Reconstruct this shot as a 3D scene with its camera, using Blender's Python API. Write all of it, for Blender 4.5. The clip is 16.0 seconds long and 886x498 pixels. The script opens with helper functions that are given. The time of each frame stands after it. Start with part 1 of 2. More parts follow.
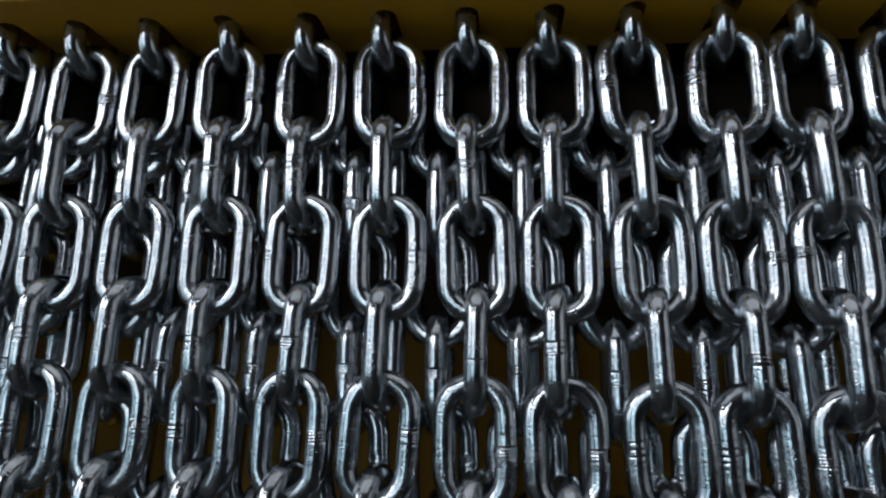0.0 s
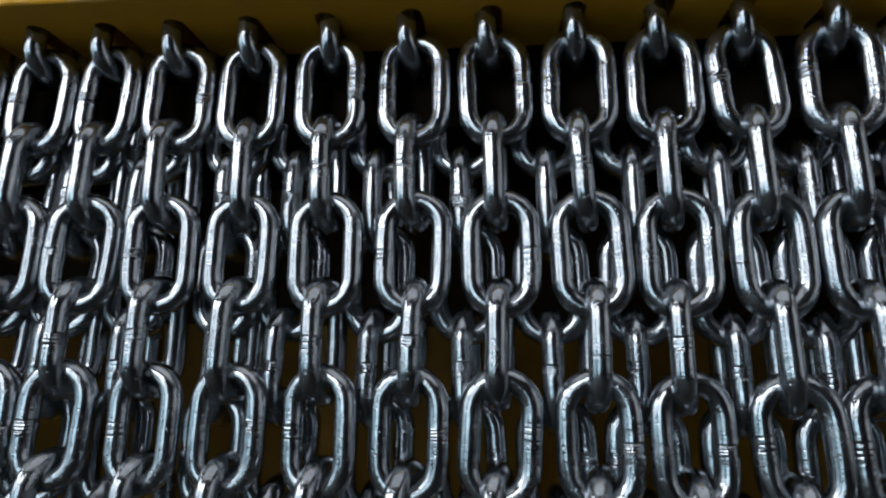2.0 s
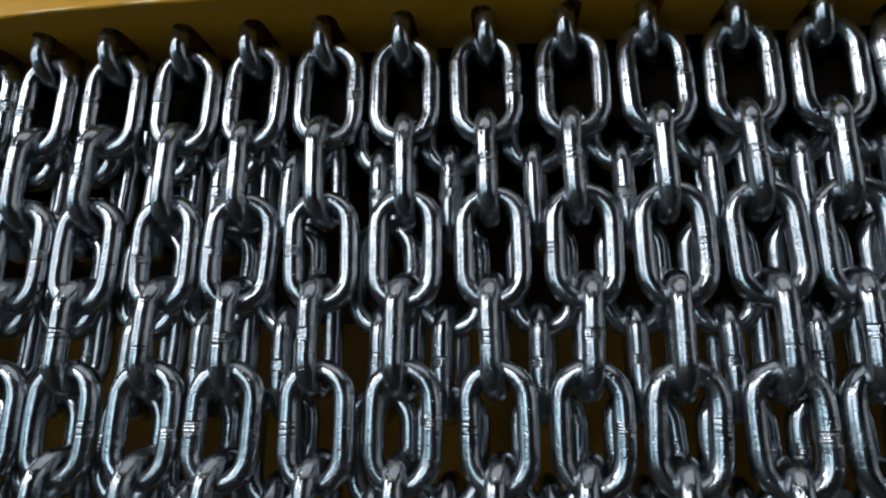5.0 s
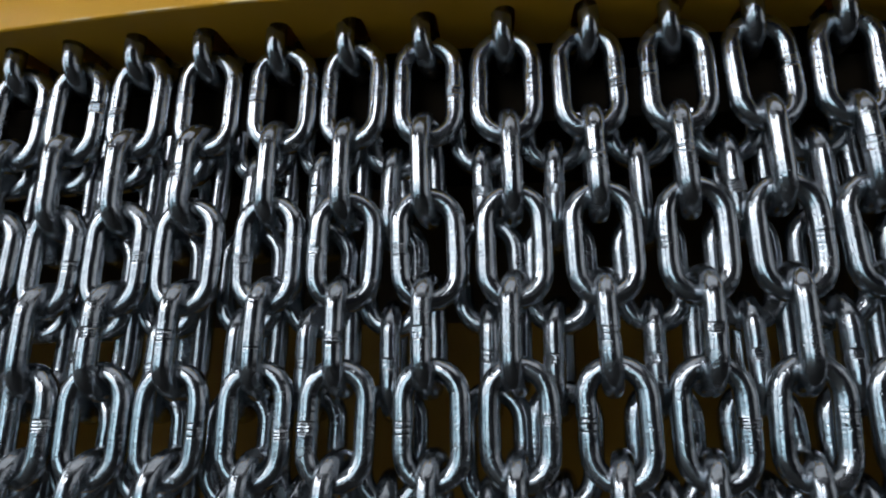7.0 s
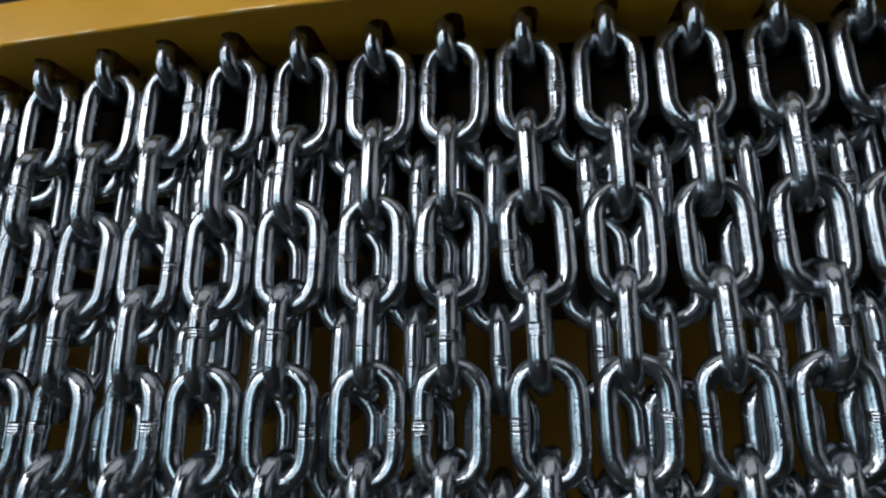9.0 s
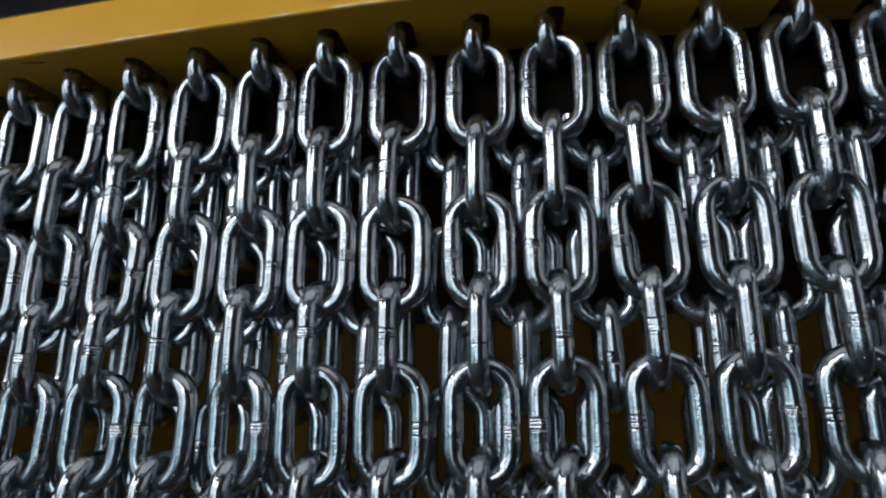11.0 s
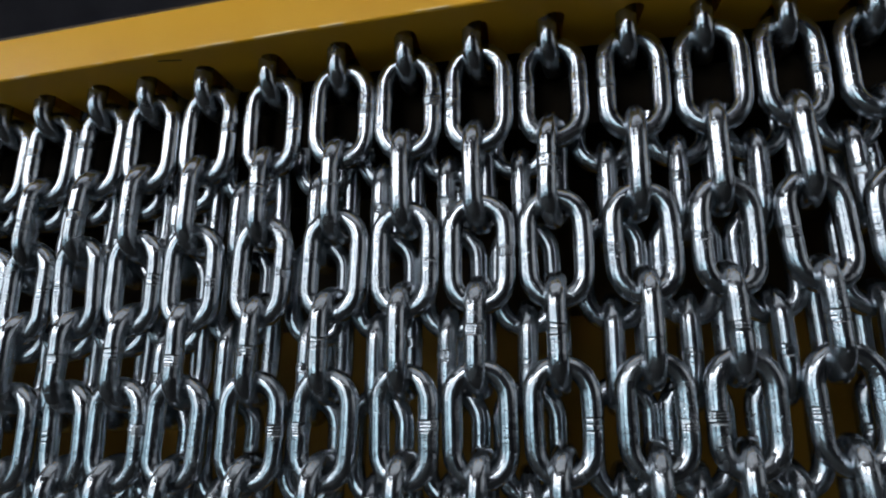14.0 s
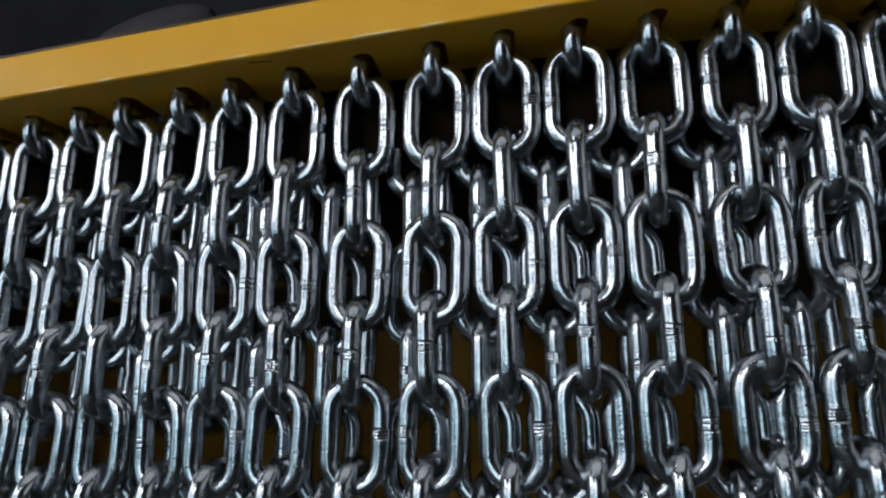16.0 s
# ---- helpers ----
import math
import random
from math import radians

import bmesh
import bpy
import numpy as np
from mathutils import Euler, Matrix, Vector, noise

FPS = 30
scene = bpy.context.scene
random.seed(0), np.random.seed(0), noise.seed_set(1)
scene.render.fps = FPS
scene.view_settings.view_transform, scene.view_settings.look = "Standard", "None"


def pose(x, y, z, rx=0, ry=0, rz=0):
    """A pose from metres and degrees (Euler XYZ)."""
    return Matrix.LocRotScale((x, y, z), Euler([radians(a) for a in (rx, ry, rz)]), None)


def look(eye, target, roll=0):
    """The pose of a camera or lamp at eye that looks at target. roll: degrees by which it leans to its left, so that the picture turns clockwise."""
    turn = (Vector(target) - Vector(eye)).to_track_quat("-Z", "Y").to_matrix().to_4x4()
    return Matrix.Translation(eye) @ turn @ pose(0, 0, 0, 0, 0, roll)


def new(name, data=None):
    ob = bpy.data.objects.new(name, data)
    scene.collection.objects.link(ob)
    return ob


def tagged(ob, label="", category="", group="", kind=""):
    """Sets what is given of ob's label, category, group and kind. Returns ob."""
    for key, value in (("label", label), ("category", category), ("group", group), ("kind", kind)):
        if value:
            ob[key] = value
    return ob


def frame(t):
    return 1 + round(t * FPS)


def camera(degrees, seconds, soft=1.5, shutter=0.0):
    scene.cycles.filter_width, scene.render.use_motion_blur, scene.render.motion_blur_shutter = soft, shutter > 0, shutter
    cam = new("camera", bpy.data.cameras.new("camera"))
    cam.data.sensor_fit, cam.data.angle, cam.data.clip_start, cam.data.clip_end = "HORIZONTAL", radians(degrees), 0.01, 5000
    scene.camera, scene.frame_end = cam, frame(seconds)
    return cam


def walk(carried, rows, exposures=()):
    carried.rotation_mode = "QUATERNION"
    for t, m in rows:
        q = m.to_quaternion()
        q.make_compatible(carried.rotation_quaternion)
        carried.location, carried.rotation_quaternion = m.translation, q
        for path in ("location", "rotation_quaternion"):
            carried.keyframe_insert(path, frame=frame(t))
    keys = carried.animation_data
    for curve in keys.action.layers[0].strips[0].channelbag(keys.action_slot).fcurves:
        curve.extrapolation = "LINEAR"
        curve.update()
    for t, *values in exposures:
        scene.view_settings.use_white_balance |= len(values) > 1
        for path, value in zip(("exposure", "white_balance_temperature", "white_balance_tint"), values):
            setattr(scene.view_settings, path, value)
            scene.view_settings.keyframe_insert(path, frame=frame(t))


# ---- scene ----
# The camera slides to its left past a curtain of chains; the eye in metres, then yaw, pitch and roll.
cam = camera(76.0, 16.0, soft=2.1, shutter=0.0)
BASE = 1.60
ROWS = [
    (0, 0.11688, -0.21835, -0.09792, 5.991, 10.778, 1.688),
    (0.5, 0.10566, -0.21915, -0.09803, 5.952, 10.703, 1.504),
    (1, 0.09434, -0.21992, -0.09836, 5.906, 10.662, 1.326),
    (1.5, 0.08296, -0.22068, -0.09884, 5.858, 10.646, 1.152),
    (2, 0.07154, -0.22140, -0.09942, 5.807, 10.650, 0.979),
    (2.5, 0.06011, -0.22211, -0.10004, 5.759, 10.669, 0.806),
    (3, 0.04869, -0.22280, -0.10068, 5.713, 10.698, 0.633),
    (3.5, 0.03729, -0.22347, -0.10130, 5.673, 10.732, 0.458),
    (4, 0.02593, -0.22414, -0.10187, 5.638, 10.769, 0.281),
    (4.75, 0.00895, -0.22512, -0.10262, 5.599, 10.823, 0.013),
    (5.5, -0.00791, -0.22609, -0.10320, 5.578, 10.870, -0.259),
    (6.5, -0.03024, -0.22737, -0.10370, 5.577, 10.913, -0.622),
    (7, -0.04133, -0.22800, -0.10383, 5.588, 10.924, -0.802),
    (7.5, -0.05240, -0.22864, -0.10390, 5.606, 10.928, -0.980),
    (8, -0.06343, -0.22928, -0.10391, 5.630, 10.925, -1.154),
    (8.5, -0.07444, -0.22993, -0.10385, 5.661, 10.913, -1.327),
    (9, -0.08545, -0.23058, -0.10375, 5.694, 10.894, -1.495),
    (9.75, -0.10195, -0.23159, -0.10350, 5.747, 10.850, -1.738),
    (10.5, -0.11848, -0.23262, -0.10314, 5.800, 10.785, -1.973),
    (11.5, -0.14062, -0.23406, -0.10246, 5.861, 10.664, -2.274),
    (12, -0.15175, -0.23482, -0.10202, 5.882, 10.585, -2.421),
    (12.5, -0.16292, -0.23561, -0.10147, 5.893, 10.493, -2.569),
    (13, -0.17416, -0.23643, -0.10080, 5.895, 10.384, -2.720),
    (13.5, -0.18544, -0.23728, -0.09996, 5.881, 10.256, -2.877),
    (14, -0.19679, -0.23818, -0.09891, 5.851, 10.104, -3.044),
    (14.5, -0.20820, -0.23913, -0.09761, 5.804, 9.926, -3.224),
    (15, -0.21966, -0.24013, -0.09597, 5.735, 9.716, -3.423),
    (15.5, -0.23116, -0.24121, -0.09395, 5.642, 9.467, -3.647),
    (16, -0.24270, -0.24234, -0.09142, 5.524, 9.175, -3.901),
]


def eye_pose(x, y, z, yaw, pitch, roll):
    a, b = radians(yaw), radians(pitch)
    eye = Vector((x, y, z + BASE))
    return look(eye, eye + Vector((-math.sin(a) * math.cos(b), math.cos(a) * math.cos(b), math.sin(b))), roll)


walk(cam, [(t, eye_pose(*row)) for t, *row in ROWS])

# ---- light: unseen panels added outside a wide side door and a narrower window opposite ----
world = bpy.data.worlds.new("hall_dusk")
scene.world = world
world.use_nodes = True
world.node_tree.nodes["Background"].inputs[0].default_value = (0.30, 0.36, 0.45, 1)
world.node_tree.nodes["Background"].inputs[1].default_value = 0.001
scene.view_settings.exposure = -0.06


# ---- materials ----
def material(name, color, rough=0.5, metal=0.0):
    m = bpy.data.materials.new(name)
    m.use_nodes = True
    b = m.node_tree.nodes["Principled BSDF"]
    b.inputs["Base Color"].default_value = (*color, 1)
    b.inputs["Roughness"].default_value = rough
    b.inputs["Metallic"].default_value = metal
    return m, m.node_tree, b


def add(tree, kind, **values):
    n = tree.nodes.new(kind)
    for key, value in values.items():
        if key in n.inputs:
            n.inputs[key].default_value = value
    return n


def ramp(tree, source, stops):
    n = tree.nodes.new("ShaderNodeValToRGB")
    while len(n.color_ramp.elements) < len(stops):
        n.color_ramp.elements.new(0.5)
    for e, (at, c) in zip(n.color_ramp.elements, stops):
        e.position, e.color = at, (*c, 1) if len(c) == 3 else c
    tree.links.new(source, n.inputs[0])
    return n.outputs[0]


def g(v):
    return (v, v, v)


def coords(tree):
    """Object coordinates, shifted for each object by its random number, so that no two alike pieces wear alike."""
    c, info = tree.nodes.new("ShaderNodeTexCoord"), tree.nodes.new("ShaderNodeObjectInfo")
    shift = tree.nodes.new("ShaderNodeVectorMath")
    shift.operation = "MULTIPLY_ADD"
    shift.inputs[1].default_value = (1, 1, 1)
    mul = tree.nodes.new("ShaderNodeMath")
    mul.operation, mul.inputs[1].default_value = "MULTIPLY", 7.3
    tree.links.new(info.outputs["Random"], mul.inputs[0])
    tree.links.new(c.outputs["Object"], shift.inputs[0])
    tree.links.new(mul.outputs[0], shift.inputs[2])
    return shift.outputs[0], info.outputs["Random"]


def zinc_material():
    """Bright zinc on drawn wire: a satin coat with glossy grain, fine pits and grey dull patches."""
    m, t, b = material("zinc_plated_steel", (0.6, 0.62, 0.65), 0.25, 1.0)
    satin = t.nodes.new("ShaderNodeBsdfPrincipled")
    satin.inputs["Metallic"].default_value = 1.0
    co, rnd = coords(t)
    coarse = add(t, "ShaderNodeTexNoise", Scale=130.0, Detail=5.0, Roughness=0.6)
    grain = add(t, "ShaderNodeTexNoise", Scale=420.0, Detail=4.0, Roughness=0.65)
    fleck = add(t, "ShaderNodeTexNoise", Scale=1300.0, Detail=2.0, Roughness=0.5)
    pits = add(t, "ShaderNodeTexVoronoi", Scale=780.0)
    for n in (coarse, grain, fleck, pits):
        t.links.new(co, n.inputs["Vector"])
    drawn = add(t, "ShaderNodeTexNoise", Scale=1.0, Detail=3.0, Roughness=0.6)
    along = t.nodes.new("ShaderNodeVectorMath")
    along.operation, along.inputs[1].default_value = "MULTIPLY", (900.0, 900.0, 160.0)
    t.links.new(co, along.inputs[0])
    t.links.new(along.outputs[0], drawn.inputs["Vector"])
    col = ramp(t, coarse.outputs["Fac"], [(0.30, (0.32, 0.35, 0.38)), (0.5, (0.42, 0.45, 0.48)), (0.75, (0.50, 0.525, 0.555))])
    pit = ramp(t, pits.outputs["Distance"], [(0.08, g(0.2)), (0.2, g(1.0))])
    mul = t.nodes.new("ShaderNodeMix")
    mul.data_type, mul.blend_type = "RGBA", "MULTIPLY"
    mul.inputs["Factor"].default_value = 0.25
    t.links.new(col, mul.inputs[6])
    t.links.new(pit, mul.inputs[7])
    t.links.new(ramp(t, grain.outputs["Fac"], [(0.32, g(0.10)), (0.52, g(0.14)), (0.70, g(0.24))]), b.inputs["Roughness"])
    t.links.new(ramp(t, coarse.outputs["Fac"], [(0.3, g(0.36)), (0.7, g(0.50))]), satin.inputs["Roughness"])
    chosen = ramp(t, pits.outputs["Color"], [(0.70, g(0.0)), (0.76, g(1.0))])
    dents = t.nodes.new("ShaderNodeMath")
    dents.operation = "MULTIPLY"
    t.links.new(ramp(t, pits.outputs["Distance"], [(0.12, g(1.0)), (0.42, g(0.0))]), dents.inputs[0])
    t.links.new(chosen, dents.inputs[1])
    bumps = []
    for source, strength, distance in ((coarse.outputs["Fac"], 0.29, 0.0006), (grain.outputs["Fac"], 0.4, 0.00025), (drawn.outputs["Fac"], 0.35, 0.00012), (dents.outputs[0], 0.65, -0.00015), (fleck.outputs["Fac"], 0.5, 0.00006)):
        bp = add(t, "ShaderNodeBump", Strength=strength, Distance=distance)
        t.links.new(source, bp.inputs["Height"])
        if bumps:
            t.links.new(bumps[-1].outputs["Normal"], bp.inputs["Normal"])
        bumps.append(bp)
    scale = t.nodes.new("ShaderNodeAttribute")
    scale.attribute_name = "weld_scale"
    soot = t.nodes.new("ShaderNodeMix")
    soot.data_type = "RGBA"
    soot.inputs[7].default_value = (0.06, 0.062, 0.068, 1)
    t.links.new(ramp(t, scale.outputs["Fac"], [(0.25, g(0.0)), (0.9, g(0.4))]), soot.inputs["Factor"])
    t.links.new(mul.outputs[2], soot.inputs[6])
    for shader in (b, satin):
        t.links.new(soot.outputs[2], shader.inputs["Base Color"])
        t.links.new(bumps[-1 if shader is b else 1].outputs["Normal"], shader.inputs["Normal"])
    both = t.nodes.new("ShaderNodeMixShader")
    dull = add(t, "ShaderNodeTexNoise", Scale=75.0, Detail=4.0, Roughness=0.6)
    t.links.new(co, dull.inputs["Vector"])
    t.links.new(ramp(t, dull.outputs["Fac"], [(0.42, g(0.03)), (0.64, g(0.27))]), both.inputs[0])
    t.links.new(b.outputs[0], both.inputs[1])
    t.links.new(satin.outputs[0], both.inputs[2])
    t.links.new(both.outputs[0], t.nodes["Material Output"].inputs[0])
    return m


def paint_material(name="yellow_machine_paint", shade_mix=0.0):
    m, t, b = material(name, (0.80, 0.43, 0.03), 0.4)
    co, rnd = coords(t)
    big = add(t, "ShaderNodeTexNoise", Scale=22.0, Detail=5.0)
    fine = add(t, "ShaderNodeTexNoise", Scale=700.0, Detail=2.0)
    for n in (big, fine):
        t.links.new(co, n.inputs["Vector"])
    # The mix towards dark brown puts shade into copies of the yellow paint.
    k = 1 - shade_mix
    tones = [(at, tuple(k * v + shade_mix * d for v, d in zip(c, (0.05, 0.03, 0.012)))) for at, c in ((0.25, (0.79, 0.385, 0.018)), (0.5, (0.84, 0.425, 0.022)), (0.8, (0.87, 0.455, 0.034)))]
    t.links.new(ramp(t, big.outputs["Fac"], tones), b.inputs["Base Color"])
    t.links.new(ramp(t, big.outputs["Fac"], [(0.3, g(0.36)), (0.7, g(0.48))]), b.inputs["Roughness"])
    b.inputs["Specular IOR Level"].default_value = 0.18
    # Worn bare-metal patches, coloured pale gold to carry the edge's glint.
    edge, chips = t.nodes.new("ShaderNodeAttribute"), add(t, "ShaderNodeTexNoise", Scale=75.0, Detail=6.0)
    edge.attribute_name = "worn_glint_edge"
    t.links.new(co, chips.inputs["Vector"])
    worn = t.nodes.new("ShaderNodeMath")
    worn.operation = "MULTIPLY"
    t.links.new(edge.outputs["Fac"], worn.inputs[0])
    t.links.new(ramp(t, chips.outputs["Fac"], [(0.46, g(0.0)), (0.60, g(0.7))]), worn.inputs[1])
    rub_glint = add(t, "ShaderNodeBsdfPrincipled", Roughness=0.42, Metallic=1.0)
    rub_glint.inputs["Base Color"].default_value = (0.80, 0.62, 0.34, 1)
    chip = t.nodes.new("ShaderNodeMixShader")
    t.links.new(worn.outputs[0], chip.inputs[0])
    t.links.new(b.outputs[0], chip.inputs[1])
    t.links.new(rub_glint.outputs[0], chip.inputs[2])
    t.links.new(chip.outputs[0], t.nodes["Material Output"].inputs[0])
    bp = add(t, "ShaderNodeBump", Strength=0.08, Distance=0.0003)
    t.links.new(fine.outputs["Fac"], bp.inputs["Height"])
    t.links.new(bp.outputs["Normal"], b.inputs["Normal"])
    return m


def plain_material(name, lo, hi, rough, scale):
    m, t, b = material(name, lo, rough)
    c = t.nodes.new("ShaderNodeTexCoord")
    n = add(t, "ShaderNodeTexNoise", Scale=scale, Detail=6.0)
    t.links.new(c.outputs["Object"], n.inputs["Vector"])
    t.links.new(ramp(t, n.outputs["Fac"], [(0.3, lo), (0.7, hi)]), b.inputs["Base Color"])
    return m


def glow_material(name, color, strength):
    m = bpy.data.materials.new(name)
    m.use_nodes = True
    t = m.node_tree
    t.nodes.remove(t.nodes["Principled BSDF"])
    e = add(t, "ShaderNodeEmission", Strength=strength)
    e.inputs["Color"].default_value = (*color, 1)
    t.links.new(e.outputs[0], t.nodes["Material Output"].inputs[0])
    return m


ZINC = zinc_material()
PAINT = paint_material()
# Darker copy of the yellow paint, for the plate shaded by the chains.
SHADED_PAINT = paint_material("shaded_yellow_paint", 0.7)
# Near-black steel: the shade on the second bar is put into its colour.
SHADE_BLACK = plain_material("shade_black_steel", (0.006, 0.0042, 0.0025), (0.013, 0.009, 0.005), 0.95, 30.0)
SHADE_BLACK.node_tree.nodes["Principled BSDF"].inputs["Specular IOR Level"].default_value = 0.1
# Near-black copy of the paint for plates in shade, also for the scratch.
SHADE_AND_SCRATCH = paint_material("shade_and_scratch_paint", 0.97)
# Near-black, so that the unseen floor bounces little light under the bar.
DARK_FLOOR = plain_material("unseen_dark_floor", (0.010, 0.009, 0.008), (0.018, 0.016, 0.014), 0.8, 3.0)
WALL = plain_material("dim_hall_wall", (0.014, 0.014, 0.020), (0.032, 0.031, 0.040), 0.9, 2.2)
# Glows for unseen panels, added to put the streaks on the wires.
HIGH_GLOW = glow_material("unseen_high_glow", (0.93, 0.95, 1.0), 7.1)
MID_GLOW = glow_material("unseen_mid_glow", (0.86, 0.93, 1.0), 2.15)
LOW_GLOW = glow_material("unseen_low_glow", (0.62, 0.87, 1.0), 2.65)
DIM_LOW_GLOW = glow_material("unseen_dim_low_glow", (0.60, 0.86, 1.0), 1.0)
FAINT_GLOW = glow_material("unseen_faint_glow", (0.75, 0.80, 0.85), 0.10)
TOP_GLOW = glow_material("unseen_top_glow", (0.93, 0.95, 1.0), 0.7)
SIDE_GLOW = glow_material("unseen_side_glow", (0.92, 0.95, 1.0), 0.5)


# ---- mesh helpers ----
def finish(bm, name, mat):
    bmesh.ops.recalc_face_normals(bm, faces=bm.faces)
    me = bpy.data.meshes.new(name)
    bm.to_mesh(me)
    bm.free()
    me.materials.append(mat)
    return me


def part(name, bm, mat, parent, label=""):
    ob = new(name, finish(bm, name, mat))
    ob.parent = parent
    return tagged(ob, label)


def box(bm, x0, x1, y0, y1, z0, z1):
    v = [bm.verts.new((x, y, z)) for x in (x0, x1) for y in (y0, y1) for z in (z0, z1)]
    for f in ((0, 1, 3, 2), (4, 6, 7, 5), (0, 4, 5, 1), (2, 3, 7, 6), (0, 2, 6, 4), (1, 5, 7, 3)):
        bm.faces.new([v[i] for i in f])
    return v


def slab(name, x0, x1, y0, y1, z0, z1, mat, label, category):
    bm = bmesh.new()
    box(bm, x0, x1, y0, y1, z0, z1)
    return tagged(new(name, finish(bm, name, mat)), label, category, kind="structure")


# ---- the hall around; all but the north wall is unseen, added to shape light ----
slab("floor", -4.4, 4.4, -5.4, 3.4, -0.1, 0.0, DARK_FLOOR, "unseen hall floor, near-black to cut light bounced upwards", "floor")
bm = bmesh.new()
box(bm, -4.4, -3.4, -5.4, 3.4, 5.0, 5.1)
box(bm, 3.4, 4.4, -5.4, 3.4, 5.0, 5.1)
box(bm, -3.4, 3.4, -5.4, -3.6, 5.0, 5.1)
box(bm, -3.4, 3.4, -0.3, 3.4, 5.0, 5.1)
tagged(new("ceiling", finish(bm, "ceiling", WALL)), "unseen dark hall ceiling with an opening added for light", "ceiling", kind="structure")
# Unseen panel added overhead to brighten link tops and the bar's face.
slab("added_glow_above", -3.5, 3.5, -3.7, -0.2, 5.12, 5.2, TOP_GLOW, "unseen grey glow added above the ceiling opening", "backdrop")
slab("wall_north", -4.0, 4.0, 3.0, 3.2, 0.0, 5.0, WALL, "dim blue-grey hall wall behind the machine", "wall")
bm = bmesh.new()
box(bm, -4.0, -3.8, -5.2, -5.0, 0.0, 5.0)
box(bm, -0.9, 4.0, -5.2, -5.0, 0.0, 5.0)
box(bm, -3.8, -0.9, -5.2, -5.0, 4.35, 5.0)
tagged(new("wall_south", finish(bm, "wall_south", WALL)), "unseen dim hall wall with a wide opening added for light", "wall", kind="structure")
# Glowing bands added by height outside the doors; nothing out there is seen.
for low, high, mat, name, what in (
    (3.20, 4.8, HIGH_GLOW, "sky", "unseen bright glow added outside"),
    (1.50, 3.196, MID_GLOW, "houses", "unseen pale glow added outside"),
    (0.56, 1.496, LOW_GLOW, "yard", "unseen dull bluish glow added outside"),
    (0.00, 0.556, FAINT_GLOW, "ground", "unseen faint glow added outside"),
):
    slab("added_glow_south_" + name, -4.0, -0.7, -5.32, -5.22, low, high, mat, what + " the wide hall door", "backdrop")
    drop = 0.25 if low > 3 else 0.0
    slab("added_glow_west_" + name, -4.32, -4.22, -4.6, -0.7, low - drop, high - (0.25 if high > 3 else 0.0), DIM_LOW_GLOW if mat is LOW_GLOW else mat, what + " the side door of the hall", "backdrop")


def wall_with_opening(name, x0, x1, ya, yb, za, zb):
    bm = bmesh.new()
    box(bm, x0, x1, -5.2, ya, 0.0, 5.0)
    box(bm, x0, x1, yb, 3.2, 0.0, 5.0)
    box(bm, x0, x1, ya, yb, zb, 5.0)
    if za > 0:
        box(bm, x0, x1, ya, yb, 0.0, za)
    return tagged(new(name, finish(bm, name, WALL)), "unseen dim side wall of the hall with an opening added for light", "wall", kind="structure")


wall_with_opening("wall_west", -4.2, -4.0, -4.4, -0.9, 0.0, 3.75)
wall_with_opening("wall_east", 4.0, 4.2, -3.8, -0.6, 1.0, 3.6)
# Unseen panel added for the thin second streak on the wires.
slab("added_glow_east", 4.22, 4.32, -4.0, -0.4, 0.8, 3.8, SIDE_GLOW, "unseen soft glow added outside a window opening", "backdrop")

# A pale rounded air bag of the ducting hangs slanting on the wall behind.
DUCT = plain_material("pale_duct_metal", (0.055, 0.050, 0.062), (0.10, 0.09, 0.105), 0.9, 2.5)
bm = bmesh.new()
rings = []
for k in range(13):
    u = -0.42 + 0.84 * k / 12
    r = 0.03 + 0.17 * math.sqrt(max(0.0, 1 - (u / 0.43) ** 2))
    rings.append([bm.verts.new((u, r * math.cos(a * math.pi / 12), 0.8 * r * math.sin(a * math.pi / 12) + 0.12 * u * u)) for a in range(24)])
for p, q in zip(rings, rings[1:]):
    for a in range(24):
        bm.faces.new((p[a], p[(a + 1) % 24], q[(a + 1) % 24], q[a]))
bm.faces.new(rings[0])
bm.faces.new(rings[-1])
for f in bm.faces:
    f.smooth = len(f.verts) == 4
duct = tagged(new("air_duct", finish(bm, "air_duct", DUCT)), "dim pale grey air duct bag fixed to the hall wall", "duct")
duct.matrix_basis = pose(-2.22, 2.78, 3.40, 0, -16, 0)

# ---- the slotted beam ----
CM = 0.01
PITCH, WIRE, WIDE = 3.49, 0.87, 3.16
UNDER, TOP = 4.0, 6.2
FRONT, BACK, PLATE = -2.9, 1.75, 20.0
XL, XR = -78.0, 54.0

# Each chain of the front row: where its first, third and fifth links hang along the bar.
FRONT_ROW = [
    (23.50, 23.90, 24.10), (20.50, 20.62, 20.80), (17.02, 17.40, 17.70), (13.77, 13.98, 14.08), (10.36, 10.70, 10.80), (6.93, 7.18, 7.10),
    (3.60, 3.78, 3.68), (-0.07, 0.10, 0.18), (-3.52, -3.50, -3.55), (-6.92, -6.97, -6.88), (-10.20, -10.44, -10.70), (-13.48, -13.78, -14.00),
    (-16.90, -17.35, -17.65), (-20.20, -20.60, -20.95), (-23.40, -23.80, -24.20), (-26.55, -27.05, -27.65), (-30.00, -30.55, -31.10), (-33.50, -34.15, -34.75),
    (-36.60, -37.20, -37.80), (-39.50, -40.40, -40.70), (-42.70, -43.50, -44.00), (-45.60, -46.30, -47.30), (-48.60, -49.40, -50.40),
]
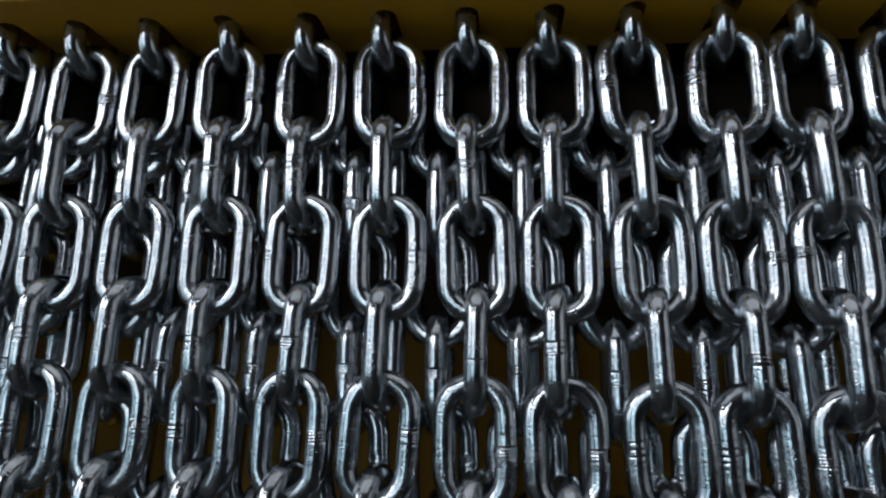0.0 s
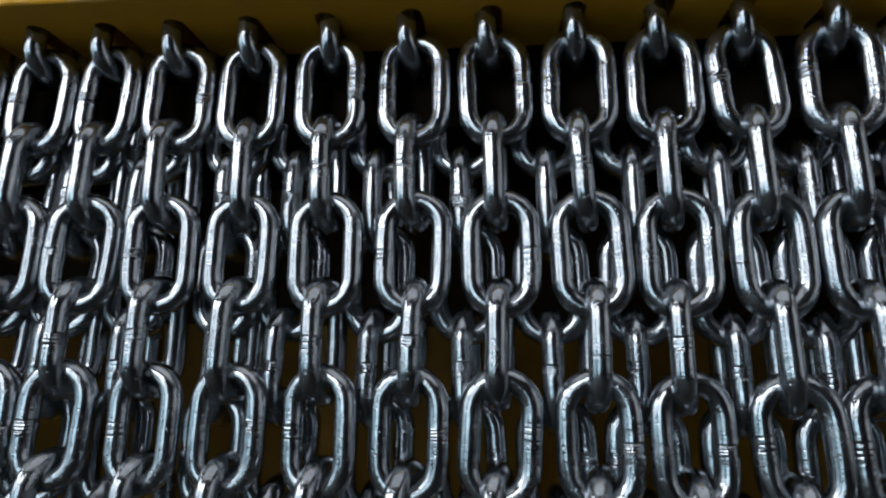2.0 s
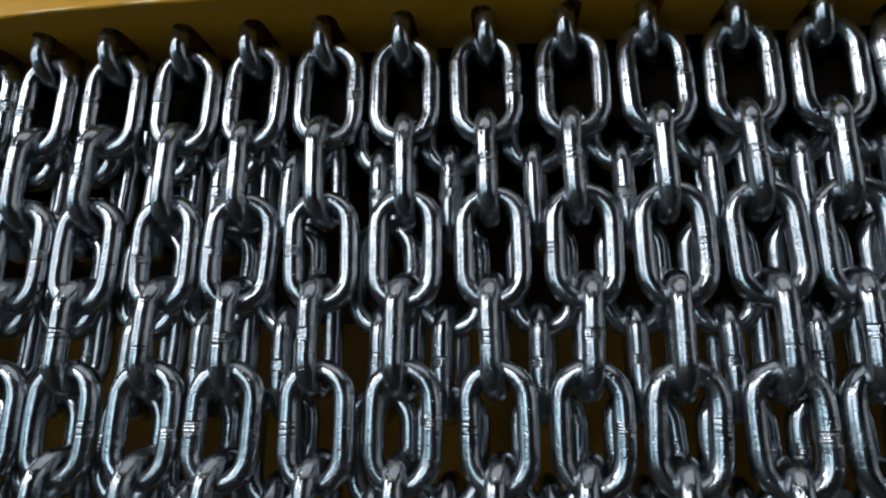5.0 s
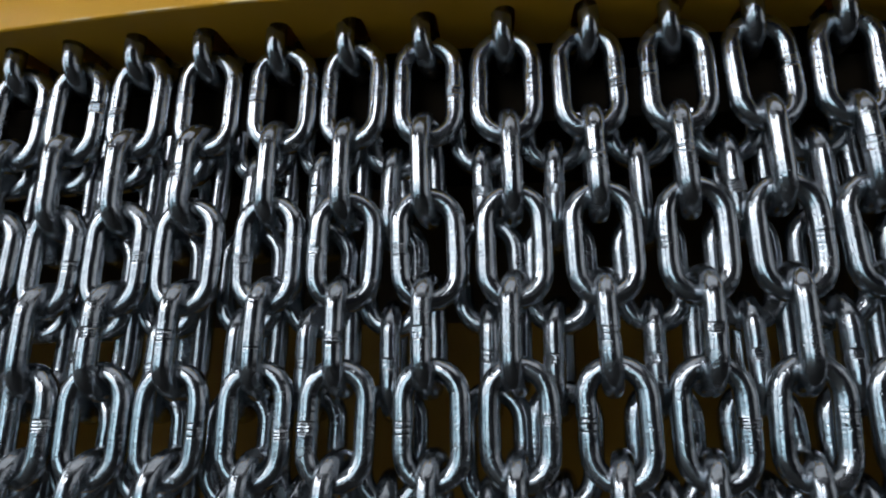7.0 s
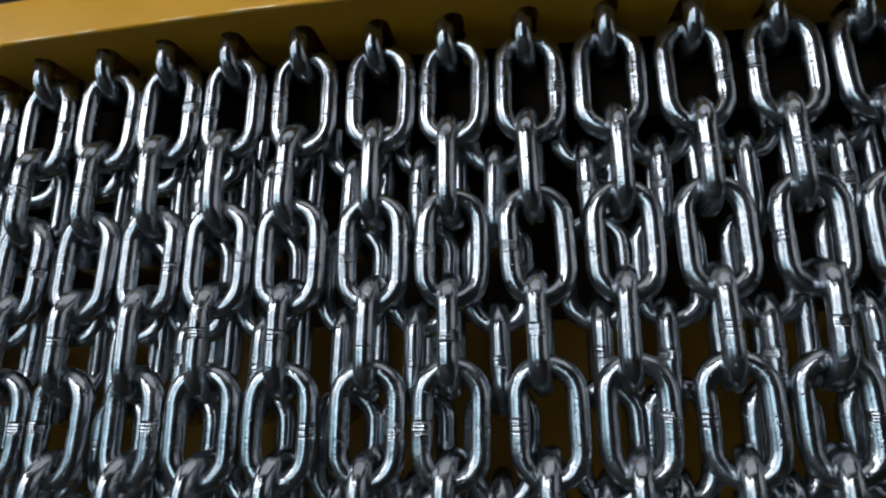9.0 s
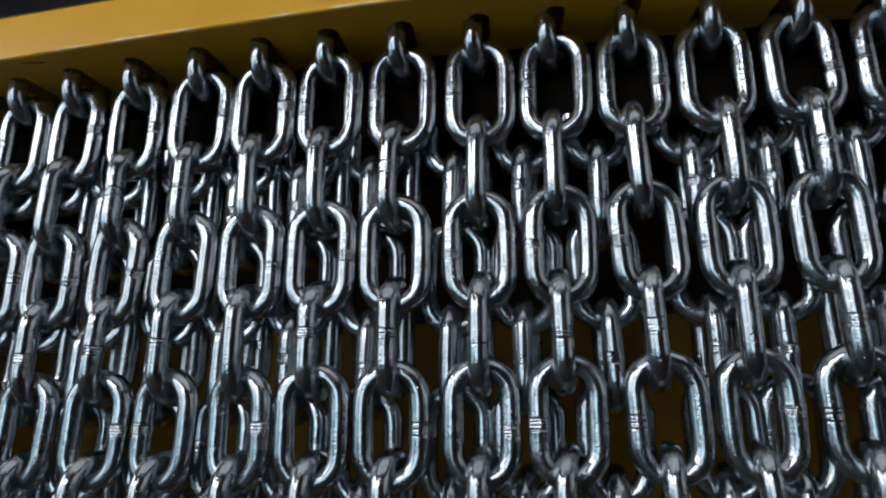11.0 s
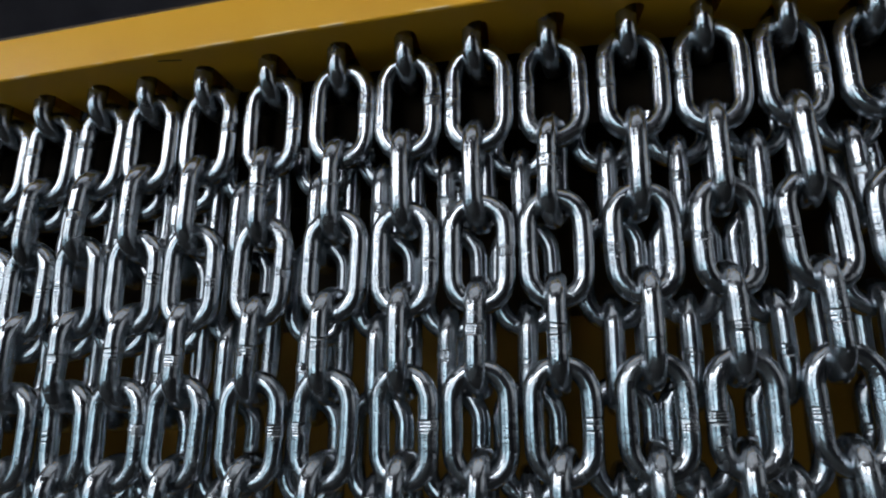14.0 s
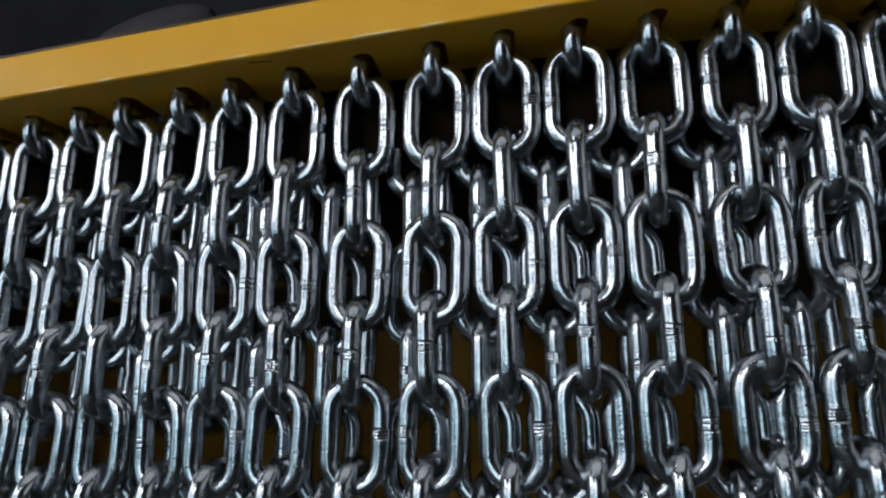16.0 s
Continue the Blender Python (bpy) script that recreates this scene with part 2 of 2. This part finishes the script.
FRONT_ROW = [tuple(v + 3.4 * k for v in FRONT_ROW[0]) for k in range(8, 0, -1)] + FRONT_ROW
FRONT_ROW += [tuple(v - 3.0 * k for v in FRONT_ROW[-1]) for k in range(1, 10)]

# Each chain of the back row, between two of the front: where its second and fourth links hang.
BACK_PAIRS = [
    (25.50, 25.80), (22.35, 22.70), (19.15, 19.40), (15.90, 16.00), (12.45, 12.50), (9.00, 9.10), (5.50, 5.65), (1.90, 1.95), (-1.70, -1.85),
    (-4.70, -4.65), (-8.70, -8.85), (-11.85, -12.20), (-15.00, -15.30), (-18.65, -19.00), (-21.85, -22.20), (-24.90, -25.40), (-28.10, -28.60),
]
BACK_ROW = [tuple(v + 0.18 for v in (a - (b - a) / 2, (a + b) / 2, b + (b - a) / 2)) for a, b in BACK_PAIRS]
BACK_ROW = [tuple(v + 3.4 * k for v in BACK_ROW[0]) for k in range(7, 0, -1)] + BACK_ROW
BACK_ROW += [tuple((p + q) / 2 + 0.2 for p, q in zip(a, b)) for a, b in zip(FRONT_ROW, FRONT_ROW[1:]) if a[0] < -29]
BACK_GAP = 1.25


def set_back(x):
    """The far end of the bar bends back."""
    d = max(0.0, -14.0 - x)
    return 0.09 * d * d / (d + 6.0)


def hang_back(x):
    """The chains follow it."""
    d = max(0.0, -20.0 - max(x, -60.0))
    return 0.13 * d * d / (d + 6.0)


def slot_column(bm, xa, xb, cx, y0, y1):
    """One strip of the bar, front to back, with one long round-ended slot through it."""
    half, n = 0.47, 8
    loop = []
    for c, s in ((y1 - half, 0.0), (y0 + half, math.pi)):
        loop += [(cx + half * math.cos(s + math.pi * i / n), c + half * math.sin(s + math.pi * i / n)) for i in range(n + 1)]
    rims = []
    for z in (UNDER, TOP):
        edges = []
        for points in (loop, [(xa, FRONT + ROUND + set_back(xa)), (xb, FRONT + ROUND + set_back(xb)), (xb, BACK + hang_back(xb)), (xa, BACK + hang_back(xa))]):
            v = [bm.verts.new((x * CM, y * CM, z * CM)) for x, y in points]
            edges += [bm.edges.new((v[i], v[(i + 1) % len(v)])) for i in range(len(v))]
            if points is loop:
                rims.append(v)
        bmesh.ops.triangle_fill(bm, use_beauty=True, use_dissolve=False, edges=edges)
    low, high = rims
    for i in range(len(low)):
        j = (i + 1) % len(low)
        bm.faces.new((low[i], low[j], high[j], high[i]))


ROUND = 0.14
bm = bmesh.new()
wear = bm.verts.layers.float.new("worn_glint_edge")
slots = sorted((r[0] + 0.5 * (r[0] - r[1]), hang_back(r[0])) for r in FRONT_ROW)
for k, (x, y) in enumerate(slots):
    xa = XL if k == 0 else (slots[k - 1][0] + x) / 2
    xb = XR if k == len(slots) - 1 else (slots[k + 1][0] + x) / 2
    slot_column(bm, xa, xb, x, y - 1.4, y + 1.5)
profile = [(FRONT + ROUND, UNDER)] + [(FRONT + ROUND - ROUND * math.sin(a * math.pi / 12), UNDER + ROUND - ROUND * math.cos(a * math.pi / 12)) for a in range(1, 7)]
profile += [(FRONT + ROUND - ROUND * math.cos(a * math.pi / 12), TOP - ROUND + ROUND * math.sin(a * math.pi / 12)) for a in range(0, 7)]
stations = [XL] + [(a[0] + b[0]) / 2 for a, b in zip(slots, slots[1:])] + [XR]
strips = [[bm.verts.new((x * CM, (y + set_back(x)) * CM, z * CM)) for y, z in profile] for x in stations]
for strip in strips:
    for i in (2, 3, 4, 5):
        strip[i][wear] = 1.0
for p, q in zip(strips, strips[1:]):
    for i in range(len(profile) - 1):
        f = bm.faces.new((p[i], p[i + 1], q[i + 1], q[i]))
        f.smooth = True
beam = tagged(new("slotted_beam"), "yellow-painted thick steel bar with slots, holding a curtain of chains", "beam")
beam.location = (0, 0, BASE)
bar = part("bar", bm, PAINT, beam)
bm = bmesh.new()
box(bm, -34.85 * CM, -33.75 * CM, -0.95 * CM, -0.89 * CM, (UNDER - 0.02) * CM, (UNDER + 0.02) * CM)
for v in bm.verts:
    v.co.y += 0.0006 * math.sin((v.co.x + 0.343) * 300)
part("scratch", bm, SHADE_AND_SCRATCH, bar, "dark scratch in the paint of the underside")
# The plate's near-black colour stands for the shade behind the chains.
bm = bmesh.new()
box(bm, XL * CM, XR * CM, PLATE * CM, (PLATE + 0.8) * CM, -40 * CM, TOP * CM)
part("back_plate", bm, SHADE_AND_SCRATCH, beam, "steel plate behind the chains, painted near-black to stand for shade")
# Low plate in yellow paint, its colour darkened for the shade there.
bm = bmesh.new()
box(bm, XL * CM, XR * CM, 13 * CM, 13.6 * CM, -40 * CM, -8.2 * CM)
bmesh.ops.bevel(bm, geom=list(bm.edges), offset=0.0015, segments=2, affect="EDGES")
part("lower_plate", bm, SHADED_PAINT, beam, "yellow-painted steel plate low behind the chains, coloured darker for shade")


def long_bar(section):
    """A bar along the whole beam; section(x) gives its outline there as (y, z)."""
    bm = bmesh.new()
    rows = [[bm.verts.new((x * CM, y * CM, z * CM)) for y, z in section(x)] for x in [XL + (XR - XL) * k / 44 for k in range(45)]]
    for p, q in zip(rows, rows[1:]):
        for i in range(len(p)):
            j = (i + 1) % len(p)
            bm.faces.new((p[i], p[j], q[j], q[i]))
    bm.faces.new(rows[0])
    bm.faces.new(rows[-1])
    return bm


def edges_of(y0, y1, z0, z1):
    return [(y0, z0), (y1, z0), (y1, z1), (y0, z1)]


# This bar's near-black colour gives the shade seen between the top links.
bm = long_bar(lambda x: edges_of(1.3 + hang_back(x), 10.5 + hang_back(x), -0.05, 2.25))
part("rear_bar", bm, SHADE_BLACK, beam, "second bar holding the back row of chains, near-black to stand for shade")
# Unseen cover, added to keep light from above out of the slots.
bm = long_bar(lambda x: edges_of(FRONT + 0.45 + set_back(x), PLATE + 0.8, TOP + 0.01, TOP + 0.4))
part("cover_strip", bm, SHADE_AND_SCRATCH, beam)
# Unseen end plates, added to close in the dark and carry the beam.
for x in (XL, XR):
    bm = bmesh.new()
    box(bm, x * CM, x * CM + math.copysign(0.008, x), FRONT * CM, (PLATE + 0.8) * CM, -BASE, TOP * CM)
    part("end_plate", bm, SHADE_AND_SCRATCH, beam)


# ---- chain links ----
def link_mesh(seed, weld=True, stub=None):
    """A welded oval link in the xz plane: a round wire along a stadium, with upset and clamp marks at the weld."""
    rng = random.Random(seed)
    r, R = WIRE / 2, (WIDE - WIRE) / 2
    s = (PITCH + WIRE) / 2 - R
    path = []
    n = 12
    side = [-1.0, -0.75] + [-0.62 + 1.24 * i / 38 for i in range(39)] + [0.75, 1.0]
    for q in side:
        path.append((R, q * s, 0.0, "a", q * s))
    for i in range(1, n):
        a = math.pi * i / n
        path.append((R * math.cos(a), s + R * math.sin(a), a, "e", 9))
    for q in (-1.0, -0.5, 0.0, 0.5, 1.0):
        path.append((-R, -q * s, math.pi, "b", -q * s))
    for i in range(1, n):
        a = math.pi + math.pi * i / n
        path.append((R * math.cos(a), -s + R * math.sin(a), a, "e", 9))
    style = rng.choice(("lines", "ridges", "ridges", "patch", "patch", "plain"))
    middle = rng.uniform(-0.30, 0.30)
    facing = rng.gauss(0.0, 0.9)
    marks, flats = [], []
    if style == "lines":
        gap = rng.uniform(0.07, 0.11)
        places = [middle + gap * (i - 2) + rng.uniform(-0.02, 0.02) for i in range(rng.choice((4, 5, 6)))]
    elif style == "patch":
        reach = rng.uniform(0.14, 0.26)
        places = [middle - reach, middle + reach, middle + rng.uniform(-0.5, 0.5) * reach]
        flats = [(middle, reach, facing + rng.uniform(-1.0, 1.0), rng.uniform(0.84, 0.92)), (middle + rng.uniform(-0.1, 0.1), reach * 0.6, facing + rng.uniform(1.5, 4.5), rng.uniform(0.88, 0.94))]
    elif style == "ridges":
        places = [middle - 0.2, middle + 0.2]
        flats = [(middle, rng.uniform(0.16, 0.24), facing, rng.uniform(0.80, 0.88)), (middle, rng.uniform(0.12, 0.2), facing + 3.14 + rng.uniform(-0.5, 0.5), rng.uniform(0.88, 0.93))]
    else:
        places = [middle + rng.uniform(-0.3, 0.3)]
    comb = (rng.uniform(0.04, 0.06), rng.uniform(45, 62)) if style == "ridges" else (0.0, 1.0)
    for at in places:
        marks.append((at, rng.uniform(0.05, 0.12), facing + rng.uniform(-0.6, 0.6), rng.uniform(0.6, 1.0), rng.uniform(-0.05, 0.05), rng.uniform(0.016, 0.03)))
    swell = rng.uniform(0.0, 0.05)
    bow = rng.uniform(-0.01, 0.02)
    if stub is not None:
        cut = [p for p in path if p[1] < stub]
        start = next(i for i, p in enumerate(cut) if p[0] < 0)
        path = cut[start:] + cut[:start]
    bm = bmesh.new()
    scale = bm.verts.layers.float.new("weld_scale")
    rings, sides = [], 20
    for x, z, a, kind, q in path:
        if kind != "e":
            x *= 1 + bow * (1 - (q / s) ** 2)
        ring = []
        for j in range(sides):
            b = 2 * math.pi * j / sides
            rr = r * (1 + rng.uniform(-0.008, 0.008))
            burnt = 0.0
            if kind == "a" and weld and abs(q) < 0.75:
                rr *= 1 + swell * math.exp(-(((q - middle) / 0.25) ** 2))
                for at, deep, way, lobe, skew, broad in marks:
                    dent = math.exp(-(((q - at - skew * math.sin(b + way)) / broad) ** 2)) * (1 - lobe + lobe * (0.5 + 0.5 * math.cos(b - way)))
                    rr *= 1 - deep * dent
                    burnt = max(burnt, dent * min(1.0, deep / 0.09))
                if abs(q - middle) < 0.2:
                    rr *= 1 + comb[0] * math.sin(comb[1] * (q - middle) + 1.4 * math.sin(2 * b)) + 0.5 * comb[0]
                for at, reach, way, depth in flats:
                    lean = math.cos(b - way)
                    if abs(q - at) < reach and lean * rr > depth * r:
                        rr = depth * r / lean * (1 + rng.uniform(-0.018, 0.018) + comb[0] * math.sin(comb[1] * (q - middle)))
            out = rr * math.cos(b)
            vert = bm.verts.new(((x + out * math.cos(a)) * CM, rr * math.sin(b) * CM, (z + out * math.sin(a)) * CM))
            vert[scale] = burnt
            ring.append(vert)
        rings.append(ring)
    for k in range(len(rings) - (stub is not None)):
        p, q = rings[k], rings[(k + 1) % len(rings)]
        for j in range(sides):
            bm.faces.new((p[j], p[(j + 1) % sides], q[(j + 1) % sides], q[j]))
    for f in bm.faces:
        f.smooth = True
    return finish(bm, "link", ZINC)


LINKS = [link_mesh(i, i % 7 != 3) for i in range(20)]
STUB = link_mesh(30, False, 0.1)
rng = random.Random(5)


def chain(knots, y, count, group, spread, twist=0.0, drop=0.0, cross=80.0, first=0):
    """A hanging chain: link after link a quarter turn apart, following the chain's slight sideways drift."""
    x1, x3, x5 = knots
    top = tagged(new("hanging_chain"), "shiny zinc-plated welded steel chain hanging from the yellow bar", "chain", group)
    top.location = (x1 * CM, y * CM, BASE + UNDER * CM)
    for k in range(first, count):
        face = k % 2 == 1
        z = FIRST - drop + (1 - k) * PITCH
        slope = (x3 - x1) / (2 * PITCH) if k <= 2 else (x5 - x3) / (2 * PITCH)
        x = (x3 - x1) * (k - 1) / 2 if k <= 3 else x3 - x1 + (x5 - x3) * (k - 3) / 2
        ob = new("link", rng.choice(LINKS)) if k > first else new("welded_half_link", STUB)
        ob.parent = top
        turn = (twist if face else cross) + rng.gauss(0, spread) + (180 if rng.random() < (0.5 if face else 0.75) else 0)
        flip = 180 if k > first and rng.random() < (0.5 if face else 0.15) else 0
        lean = math.degrees(-math.atan(slope)) + rng.gauss(0, 0.8)
        ob.matrix_basis = pose((x + rng.gauss(0, 0.03)) * CM, (rng.gauss(0, 0.03) + (0.0 if face else 0.4)) * CM, (z - UNDER) * CM, 0, lean, 0) @ pose(0, 0, 0, 0, 0, turn) @ pose(0, 0, 0, 0, flip, 0)
    return top


FIRST = 1.05
for knots in FRONT_ROW:
    chain(knots, hang_back(knots[0]), 9, "front row of hanging chains", 5.0, -12.0 * min(1.0, max(0.0, (-12 - knots[0]) / 28)))
for knots in BACK_ROW:
    chain(knots, hang_back(knots[0]) + BACK_GAP, 9, "back row of hanging chains", 5.0, 0.0, 1.0, 80.0, 1)
